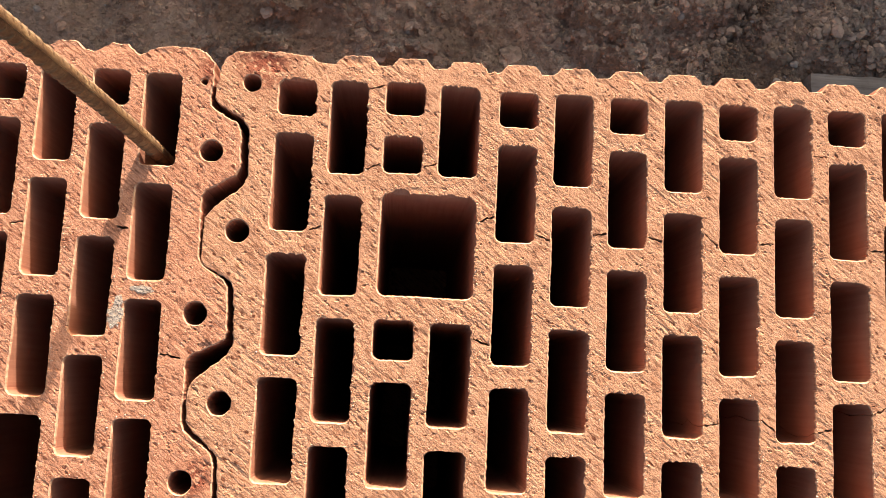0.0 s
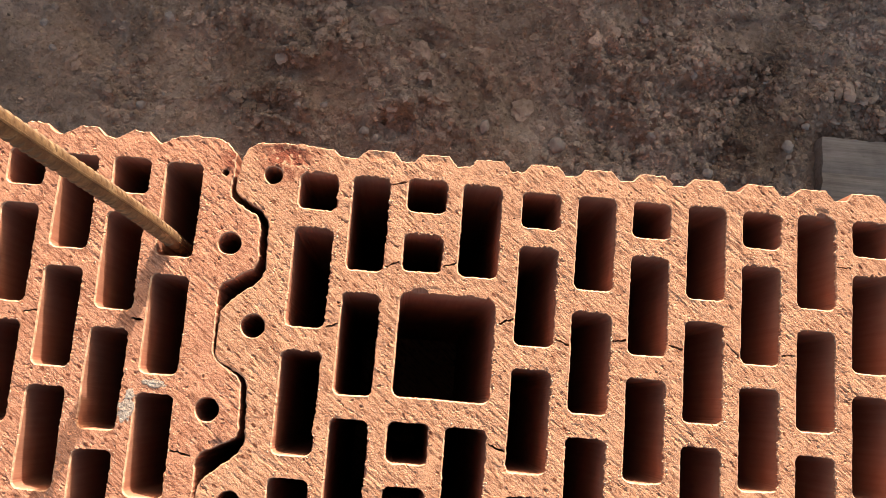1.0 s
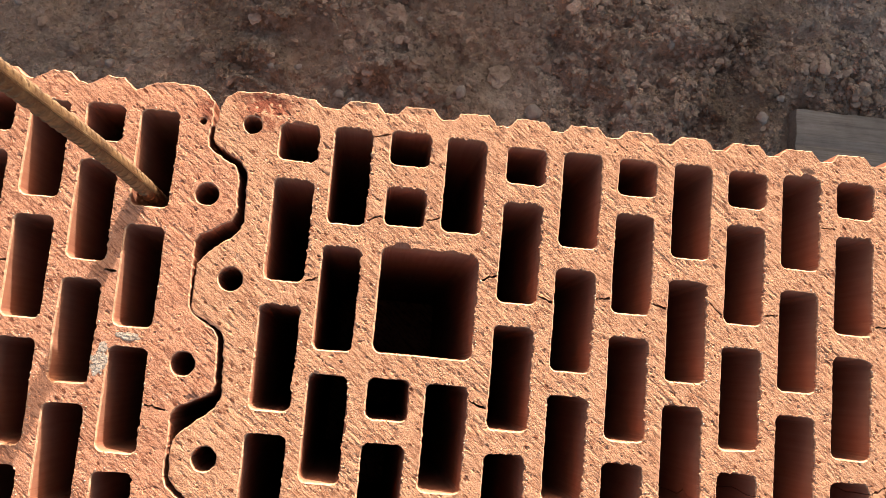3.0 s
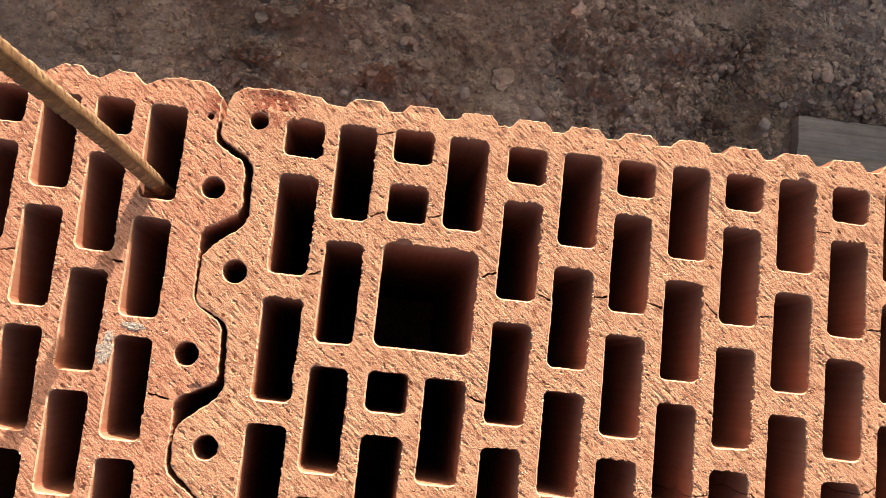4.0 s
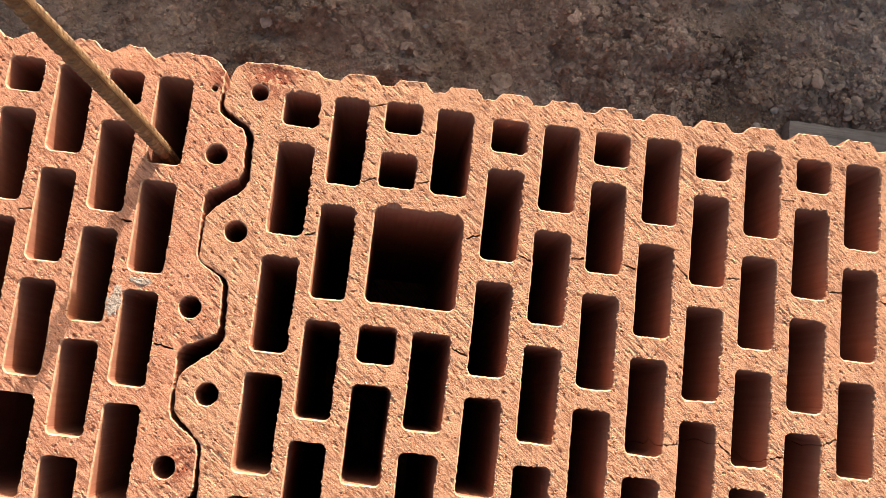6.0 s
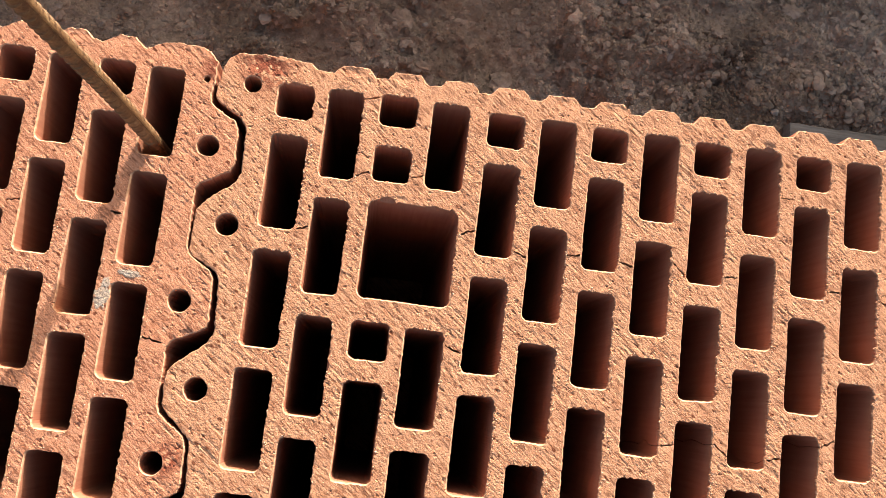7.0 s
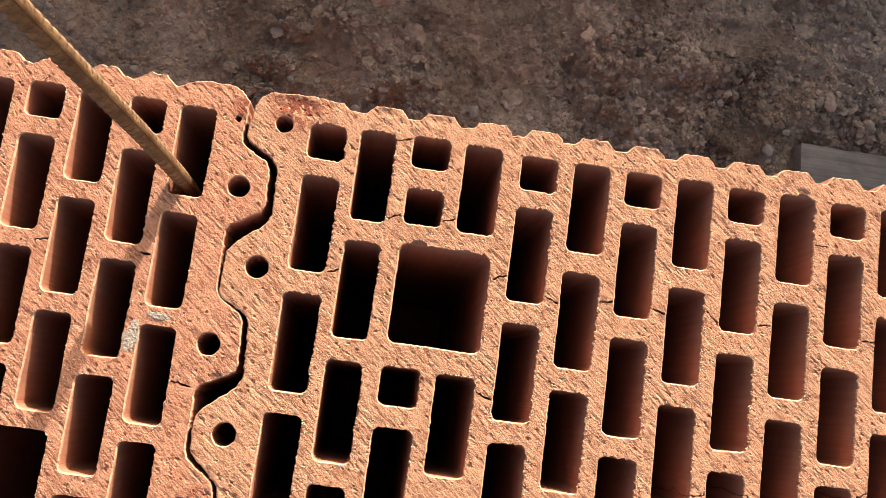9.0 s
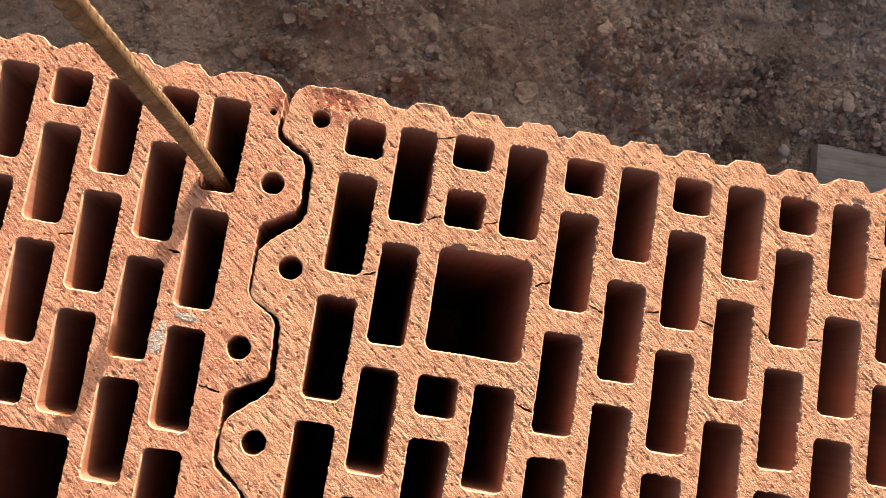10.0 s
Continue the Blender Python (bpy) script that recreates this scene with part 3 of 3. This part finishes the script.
def top_relief(x, y, chips):
    """Height of the wire-cut face over its plane, in millimetres."""
    c, s = math.cos(GRAIN), math.sin(GRAIN)
    u, v = x * c - y * s, x * s + y * c
    drag = -np.clip(0.47 - fbm(u * 0.13, v * 0.95, 2, 81), 0, 1) * 2.0
    patch = np.clip(fbm(x * 0.05, y * 0.05, 2, 83) * 2 - 0.45, 0.25, 1)
    pits = np.clip(fbm(u * 0.5, v * 1.2, 2, 85) - 0.765, 0, 1) * 4.5
    grain = fbm(x * 1.3, y * 1.3, 2, 87) - 0.5
    z = 0.37 * drag * patch - pits + 0.24 * grain
    for cx, cy, rx, ry, deep in chips:
        d = ((x - cx) / rx) ** 2 + ((y - cy) / ry) ** 2
        z = z - 0.55 * deep * np.clip(1.2 - d, 0, 1) * (0.3 + 1.4 * fbm(x * 0.45, y * 0.45, 3, 89))
    return z


def within(points, loop):
    """Which points lie inside a closed outline."""
    lo, hi = loop.min(0), loop.max(0)
    some = np.nonzero(((points > lo) & (points < hi)).all(1))[0]
    out = np.zeros(len(points), bool)
    nxt = np.roll(loop, -1, 0)
    for part in np.array_split(some, max(1, len(some) // 4000)):
        x, y = points[part, 0][:, None], points[part, 1][:, None]
        cross = (loop[:, 1] > y) != (nxt[:, 1] > y)
        at = loop[:, 0] + (y - loop[:, 1]) / np.where(nxt[:, 1] == loop[:, 1], 1e-9, nxt[:, 1] - loop[:, 1]) * (nxt[:, 0] - loop[:, 0])
        out[part] = (cross & (x < at)).sum(1) % 2 == 1
    return out


def hollow_block(label, outline, cells, rounds, cracks, fine, chips, mat, seed, ragged, bites=()):
    """A clay block in one piece, vertically cored. All lengths in millimetres; fine: the box whose bed face carries full relief."""
    from mathutils.geometry import delaunay_2d_cdt
    outer = worn(outline, 0.8, 1.15, seed)
    grooves = []
    loops_low, loops_top, loops_wall = [outer], [shrunk(outer, 0.45)], [outer]
    for k, (x0, x1, y0, y1, r) in enumerate(cells):
        size = ((x0 + x1) / 2, (y0 + y1) / 2, x1 - x0, y1 - y0, r)
        rag = tuple(ragged * a for a in (0.95, 0.75, 0.28, 0.3))
        three = [rounded(*size, 0.0, seed + k, rag), rounded(*size, 0.55, seed + k, rag), rounded(*size, 0.0, seed + k, (0.05, 0.05, 0.05, 0.05))]
        three[:2] = [bitten(loop, bites) for loop in three[:2]]
        for pts in cracks:
            for (x, y), side in ((pts[0], 1), (pts[-1], -1)):
                if y < -5 and y0 + r < y < y1 - r and abs(x - (x1 if side > 0 else x0)) < 2 and open_crack(three, side, y):
                    grooves.append((len(loops_low), side, (x0 + x1) / 2, y))
        for loops, loop in zip((loops_low, loops_top, loops_wall), three):
            loops.append(loop)
    for k, (x, y, r) in enumerate(rounds):
        loops_low.append(ring(x, y, r, 0.0, seed + k))
        loops_top.append(ring(x, y, r, 0.35, seed + k))
        loops_wall.append(ring(x, y, r, 0.0, seed + k))
    for k, pts in enumerate(cracks):
        slit = crack(pts, seed + k, 1.15)
        loops_low.append(slit)
        loops_top.append(slit)
        loops_wall.append(slit)
    flat, edges = [], []
    for loop in loops_top:
        at = len(flat)
        flat += [Vector(p) for p in loop]
        edges += [(at + k, at + (k + 1) % len(loop)) for k in range(len(loop))]
    border = len(flat)
    rng = np.random.RandomState(seed)
    xs, ys = np.meshgrid(np.arange(fine[0], fine[1], 0.52), np.arange(fine[2], fine[3], 0.52))
    xs = xs + rng.uniform(-0.18, 0.18, xs.shape)
    ys = ys + rng.uniform(-0.25, 0.25, ys.shape)
    keep = np.ones(xs.shape, bool)
    for x0, x1, y0, y1, r in cells:
        keep &= ~((xs > x0 - 0.9) & (xs < x1 + 0.9) & (ys > y0 - 0.9) & (ys < y1 + 0.9))
    flat += [Vector((float(a), float(b))) for a, b in zip(xs[keep], ys[keep])]
    got, _, tris, origin, _, _ = delaunay_2d_cdt(flat, edges, [], 0, 1e-5)
    back = {}
    for k, o in enumerate(origin):
        for v in o:
            back[v] = k
    co = np.array([(v.x, v.y) for v in got])
    z = top_relief(co[:, 0], co[:, 1], chips)
    inside = (co[:, 0] > fine[0] - 2) & (co[:, 0] < fine[1] + 2) & (co[:, 1] > fine[2] - 2) & (co[:, 1] < fine[3] + 2)
    z = np.where(inside, z, 0)
    verts = [(x / 1000, y / 1000, TOP + h / 1000) for (x, y), h in zip(co, z)]
    mid = co[np.array(tris)].mean(1)
    solid = np.ones(len(mid), bool)
    for loop in loops_top[1:]:
        solid &= ~within(mid, np.array(loop))
    solid &= within(mid, np.array(loops_top[0]))
    faces = [list(f) for f, ok in zip(tris, solid) if ok]
    at_top, chamfer, walls = 0, [], []
    for n, (low, deep) in enumerate(zip(loops_low, loops_wall)):
        size = len(low)
        slit = n >= len(loops_low) - len(cracks)
        rows = [[back.get(at_top + k) for k in range(size)]]
        here = [g for g in grooves if g[0] == n]
        for dz in (((0.0009, 0.0024, 0.007, 0.012, 0.018, 0.025, 0.035, 0.05, TALL) if here else (0.0009, 0.0024, 0.05, TALL)) if not slit else (0.014,)):
            at = len(verts)
            level = list(low if dz < 0.0015 or slit else deep)
            for _, side, cx, gy_ in here:
                sway = (float(fbm(np.array(dz * 130), np.array(gy_), 3, 97)) - 0.5) * 7.0 * min(1.0, dz / 0.01)
                level = [(x, y + sway * max(0.0, 1 - abs(y - gy_) / 7.0)) if (x - cx) * side > 0 else (x, y) for x, y in level]
            verts += [(x / 1000, y / 1000, TOP - dz) for x, y in level]
            rows.append(list(range(at, at + size)))
        at_top += size
        for a, b in zip(rows, rows[1:]):
            for k in range(size):
                m_ = (k + 1) % size
                if None in (a[k], a[m_]):
                    continue
                (chamfer if a is rows[0] else walls).append([a[k], b[k], b[m_], a[m_]] if n == 0 else [a[m_], b[m_], b[k], a[k]])
    wall_from = len(faces) + len(chamfer)
    faces += chamfer + walls
    data = mesh_of("body", verts, faces, mat)
    data.materials.append(EXTRUDED)
    data.materials.append(ARRIS)
    data.polygons.foreach_set("material_index", [0] * (wall_from - len(chamfer)) + [2] * len(chamfer) + [1] * (len(faces) - wall_from))
    bm = bmesh.new()
    bm.from_mesh(data)
    bmesh.ops.recalc_face_normals(bm, faces=bm.faces)
    bm.to_mesh(data)
    bm.free()
    block = new("hollow_block")
    block.location = (0, 0, 0)
    body = new("body", data)
    body.parent = block
    grains = new("crumbs", mesh_of("crumbs", *edge_crumbs(loops_top[1:1 + len(cells)], fine, seed), GRAINS))
    grains.parent = block
    tagged(grains, "pale loose clay crumbs along the cell edges", kind="stuff")
    return tagged(block, label, "clay block", "hollow clay blocks in a course")


def column(x0, x1, spans, r=2.6):
    return [(x0, x1, lo, hi, r) for hi, lo in spans]


# Block with the narrow end columns: cells from the joint towards +x.
EVEN = [(110.5, 95.8), (88.2, 48.6), (39.3, -0.3), (-9.2, -48.8), (-58, -97), (-106, -119)]
ODD = [(111, 72.8), (63.8, 24.0), (14.6, -25.2), (-34.4, -73.6), (-83, -120)]
EDGES = [(-182.0, -166.9), (-160.8, -146.0), (-138.6, -122.9), (-116.4, -100.6)] + [(-1.5 + 22.7 * (k - 8), 14.0 + 22.7 * (k - 8)) for k in range(4, 16)]
cells = []
for k, (x0, x1) in enumerate(EDGES):
    if k == 2:
        cells += column(x0, x1, [(112, 98.4), (89.2, 74.2), (15.2, -0.2), *EVEN[3:]])
    elif k == 3:
        cells += column(x0, x1, [(111.5, 74), *ODD[2:]])
    elif k == 12:
        cells += column(x0, x1, [*EVEN[:3], (-8.6, -24.0), (-83, -97), EVEN[5]])
    elif k == 13:
        cells += column(x0, x1, [*ODD[:3], ODD[4]])
    else:
        cells += column(x0, x1, ODD if k % 2 else EVEN)
cells += [(-138.2, -100.4, 24.8, 65.6, 3.2), (EDGES[12][0], EDGES[13][1], -74, -33, 3.2)]

JOINT = [(-206, 114), (-207.3, 105), (-207.3, 100.5), (-206, 98.8), (-195.5, 92.5), (-193, 89), (-191.8, 70), (-193.5, 65.5), (-204, 56.5), (-207.6, 52), (-207.6, 35), (-206.5, 33), (-196, 27.5), (-194, 24), (-192.6, 3.5), (-194.5, -1.5),
         (-205.5, -10.5), (-208.4, -14.5), (-208.2, -27), (-206.5, -29.5), (-197, -38), (-195, -41.5), (-193.8, -60), (-195.5, -65), (-206.5, -74), (-209, -78), (-209, -95), (-207.5, -97), (-197, -104), (-195.5, -110), (-195.5, -127)]
teeth = [(-203.8, 118.5), (-200.5, 121), (-186, 122), (-170, 121), (-168, 119.5), (-167.2, 118.2), (-160, 118)]
for k in range(16):
    c = -151 + 22.3 * k
    teeth += [(c - 7.2, 120.2), (c - 5.6, 122.2), (c + 5.4, 122.4), (c + 7.2, 120.6), (c + 8.6, 118.6), (c + 13.8, 118.7)]
right_end = [(193, 117), (193, 97), (205, 90), (205, 72), (192, 61), (192, 35), (204, 26), (205, 6), (191, -4), (191, -28), (203, -39), (203, -57), (192, -66), (192, -129)]
outline = JOINT[::-1] + teeth + right_end
outline = outline[::-1] if sum(a[0] * b[1] - b[0] * a[1] for a, b in zip(outline, outline[1:] + outline[:1])) < 0 else outline
def web_crack(k, y0, y1):
    """A crack through the web beside column k."""
    return [(EDGES[k][1] + 0.8, y0), (EDGES[k + 1][0] - 0.8, y1)]


CRACKS = [web_crack(*c) for c in ((1, 108.5, 110), (1, 75, 77.5), (2, 77, 79), (0, 49, 51), (3, 56, 58.5), (4, 52, 50), (5, 53, 54), (6, 53.5, 52), (7, 56, 51.5), (8, 52.5, 53.5),
                                  (10, 52.3, 52.8), (11, 51, 50), (7, -20, -19), (8, -17, -21), (9, -21, -19.5), (10, -13, -10), (3, 9.5, 7), (9, 91, 90.5))]
rounds = [(-193, 108, 3.6), (-194.3, 47.2, 4.6), (-196, -20, 4.6), (-196.5, -88, 4.6)]
chips = [(-190, 117, 10, 3.6, 0.7), (-152, 119.5, 4.5, 2.2, 0.7), (-128, 119.5, 5, 2.2, 0.4), (-60, 119, 6, 2.4, 0.4), (-38, 119.5, 5, 2, 0.4), (-126, 67, 4, 1.6, 0.5), (31, 113, 3, 1.6, 1.2), (-8, 92, 4, 4, 0.4)]
hollow_block("orange fired clay hollow block with staggered cells and grooved face", outline, cells, rounds, CRACKS, (-210, 118, -85, 124), chips, CLAY, 11, 1.0, [(-131, 66.5, 4.0, 1.7), (-112, 66.3, 3.0, 0.7), (-175, 111, 3.0, 0.8), (31, 111.5, 2.5, 1.6)])

# Its neighbour, whose tongues reach into the joint: cells from the joint towards -x.
EVEN_L = [(110.3, 95.8), (88.0, 49.6), (42.2, 3.8), (-4.0, -41.8), (-50, -87), (-96, -119)]
ODD_L = [(109.6, 72.0), (64.5, 26.0), (18.5, -20.0), (-27.3, -66), (-75, -118)]
cells = []
for k in range(16):
    x1 = -220.9 - 20.55 * k
    x0 = x1 - 14.4
    if k == 2:
        cells += column(x0, x1, [*ODD_L[:3], ODD_L[4]])
    elif k == 3:
        cells += column(x0, x1, [*EVEN_L[:3], (-4.0, -19.0), (-76, -87), EVEN_L[5]])
    else:
        cells += column(x0, x1, EVEN_L if k % 2 else ODD_L)
cells += [(-220.9 - 20.55 * 3 - 14.4, -220.9 - 20.55 * 2, -67.5, -27.3, 3.2)]
side = [(-212.5, 120), (-208.6, 115.5), (-208.2, 107), (-209.2, 102), (-208.4, 97.8), (-206.5, 96), (-197.5, 91), (-195.8, 88), (-195, 73), (-196.8, 69.4), (-207.5, 63), (-209.2, 60.4), (-208.3, 36), (-206.5, 33), (-197.8, 27.5), (-196.2, 24.5), (-195, 7), (-196.2, 4.2), (-208.5, -2.5), (-210, -5),
        (-209.6, -27.5), (-208, -31), (-198, -38.5), (-196.6, -41), (-195.6, -56.5), (-197, -60), (-208.5, -67), (-210.4, -70), (-210.4, -92), (-209, -95), (-199, -102), (-197.5, -108), (-197.5, -127)]
teeth = [(-216, 121.3), (-226, 121.6), (-232, 120.8), (-234.5, 119.6), (-238.5, 117.2)]
for k in range(17):
    c = -247.2 - 20.3 * k
    teeth += [(c + 6.8, 118.2), (c + 3.4, 121.4), (c - 3.4, 121.6), (c - 6.2, 119.8), (c - 10, 117.4)]
outline = [p for p in (side[::-1] + teeth) if p[0] > -583] + [(-583, 117), (-583, -127)]
outline = outline[::-1] if sum(a[0] * b[1] - b[0] * a[1] for a, b in zip(outline, outline[1:] + outline[:1])) < 0 else outline
rounds = [(-207, 79, 4.4), (-208, 14, 4.5), (-208.3, -50, 4.5), (-212, 107.5, 1.3)]
CRACKS_L = [[(-220.0, -2), (-212, -3.5)], [(-241, 24.5 + 22), (-236.5, 46)], [(-282, 45.8), (-277, 46.5)]]
chips = [(-202, 34, 3.0, 2.2, 1.5), (-203, 1, 3, 2, 1.2), (-226, 118, 8, 2.4, 0.35), (-247, 119, 5, 2.2, 0.35), (-267, 119, 5, 2.0, 0.35)]
left_block = hollow_block("orange fired clay hollow block with a grey mortar smear", outline, cells, rounds, CRACKS_L, (-372, -194, -85, 124), chips, CLAY_RED, 29, 0.6)


# ---- mortar smear on the neighbour block ----
def smear(cx, cy, size, seed):
    rng = random.Random(seed)
    bm = bmesh.new()
    bmesh.ops.create_icosphere(bm, subdivisions=3, radius=1.0)
    for v in bm.verts:
        d = 1 + 0.7 * noise.noise(v.co * 2.2 + Vector((seed, 0, 0)))
        v.co = Vector((cx + v.co.x * size[0] * d, cy + v.co.y * size[1] * d, TOP + 0.00005 + v.co.z * 0.0002 * d))
    data = bpy.data.meshes.new("mortar_smear")
    bm.to_mesh(data)
    bm.free()
    data.materials.append(MORTAR)
    return data


for n, (x, y, s) in enumerate([(-0.2384, 0.0115, (0.0025, 0.0040)), (-0.2374, 0.0175, (0.0014, 0.0020)), (-0.2285, 0.0222, (0.0034, 0.0014)), (-0.2325, 0.0226, (0.0012, 0.0009))]):
    ob = new("mortar_smear", smear(x, y, s, n))
    ob.parent = left_block
    tagged(ob, "thin grey mortar smear")


# ---- ribbed steel bar leaning in a cell ----
BAR = [(-0.2285, 0.0768, 0.690), (-0.2310, 0.0795, 0.722), (-0.2347, 0.0815, 0.770), (-0.2385, 0.0822, 0.820), (-0.2461, 0.0836, 0.919), (-0.2536, 0.085, 1.019), (-0.264, 0.089, 1.15), (-0.285, 0.097, 1.35)]


def spline(path, step):
    pts = []
    for k in range(len(path) - 1):
        p0, p1, p2, p3 = path[max(k - 1, 0)], path[k], path[k + 1], path[min(k + 2, len(path) - 1)]
        n = max(2, int((p2 - p1).length / step))
        for s in range(n):
            u = s / n
            pts.append(0.5 * ((2 * p1) + (p2 - p0) * u + (2 * p0 - 5 * p1 + 4 * p2 - p3) * u * u + (3 * p1 - p0 - 3 * p2 + p3) * u**3))
    return pts


def steel_bar():
    pts = spline([Vector(p) for p in BAR], 0.0025)
    around, radius = 18, 0.0031
    frames_, verts, faces = [], [], []
    for k, p in enumerate(pts):
        d = (pts[min(k + 1, len(pts) - 1)] - pts[max(k - 1, 0)]).normalized()
        a = d.cross(Vector((0.3, 1, 0))).normalized()
        b = d.cross(a)
        frames_.append((p, a, b, d))
        for s in range(around):
            ang = 2 * math.pi * s / around
            rad = (radius + 0.00012 * noise.noise(p * 300 + Vector((s * 0.7, 0, 0)))) * (0.9 if k == 0 else 1)
            verts.append(p + a * math.cos(ang) * rad + b * math.sin(ang) * rad)
    for k in range(len(pts) - 1):
        for s in range(around):
            m_ = (s + 1) % around
            faces.append([k * around + s, k * around + m_, (k + 1) * around + m_, (k + 1) * around + s])
    faces.append(list(range(around))[::-1])
    faces.append(list(range((len(pts) - 1) * around, len(pts) * around)))
    bar = tagged(new("steel_bar"), "rusty ribbed steel reinforcing bar leaning in a block cell", "steel bar")
    shaft = new("shaft", mesh_of("shaft", verts, faces, RUST, True))
    shaft.parent = bar
    # two long seams and the slanted cross ribs between them
    for sign in (1, -1):
        v, f = [], []
        for k, (p, a, b, d) in enumerate(frames_):
            for u, w in ((0.0027, -0.0006), (0.0035, -0.0003), (0.0035, 0.0003), (0.0027, 0.0006)):
                v.append(p + sign * a * u + b * w)
            if k:
                f += [[4 * k - 4 + s, 4 * k - 3 + s, 4 * k + 1 + s, 4 * k + s] for s in range(3)]
        seam = new("seam", mesh_of("seam", v, f, RUST))
        seam.parent = bar
    v, f = [], []
    for k in range(13):
        ang = radians(18 + 144 * k / 12)
        fade = math.sin(math.pi * k / 12) ** 0.4
        lean = 0.0022 * (k / 12 - 0.5)
        for rad, along in ((0.0027, -0.0008), (0.0030 + 0.0005 * fade, -0.0003), (0.0030 + 0.0005 * fade, 0.0003), (0.0027, 0.0008)):
            v.append((math.cos(ang) * rad, math.sin(ang) * rad, along + lean))
        if k:
            f += [[4 * k - 4 + s, 4 * k - 3 + s, 4 * k + 1 + s, 4 * k + s] for s in range(3)]
    data = mesh_of("rib", v, f, RUST, True)
    for k in range(3, len(frames_) - 1, 2):
        p, a, b, d = frames_[k]
        for side_ in (1, -1):
            rib = new("rib", data)
            rib.parent = bar
            rib.matrix_basis = Matrix((((a * side_).x, (b * side_).x, d.x, p.x), ((a * side_).y, (b * side_).y, d.y, p.y), ((a * side_).z, (b * side_).z, d.z, p.z), (0, 0, 0, 1)))
    return bar


steel_bar()
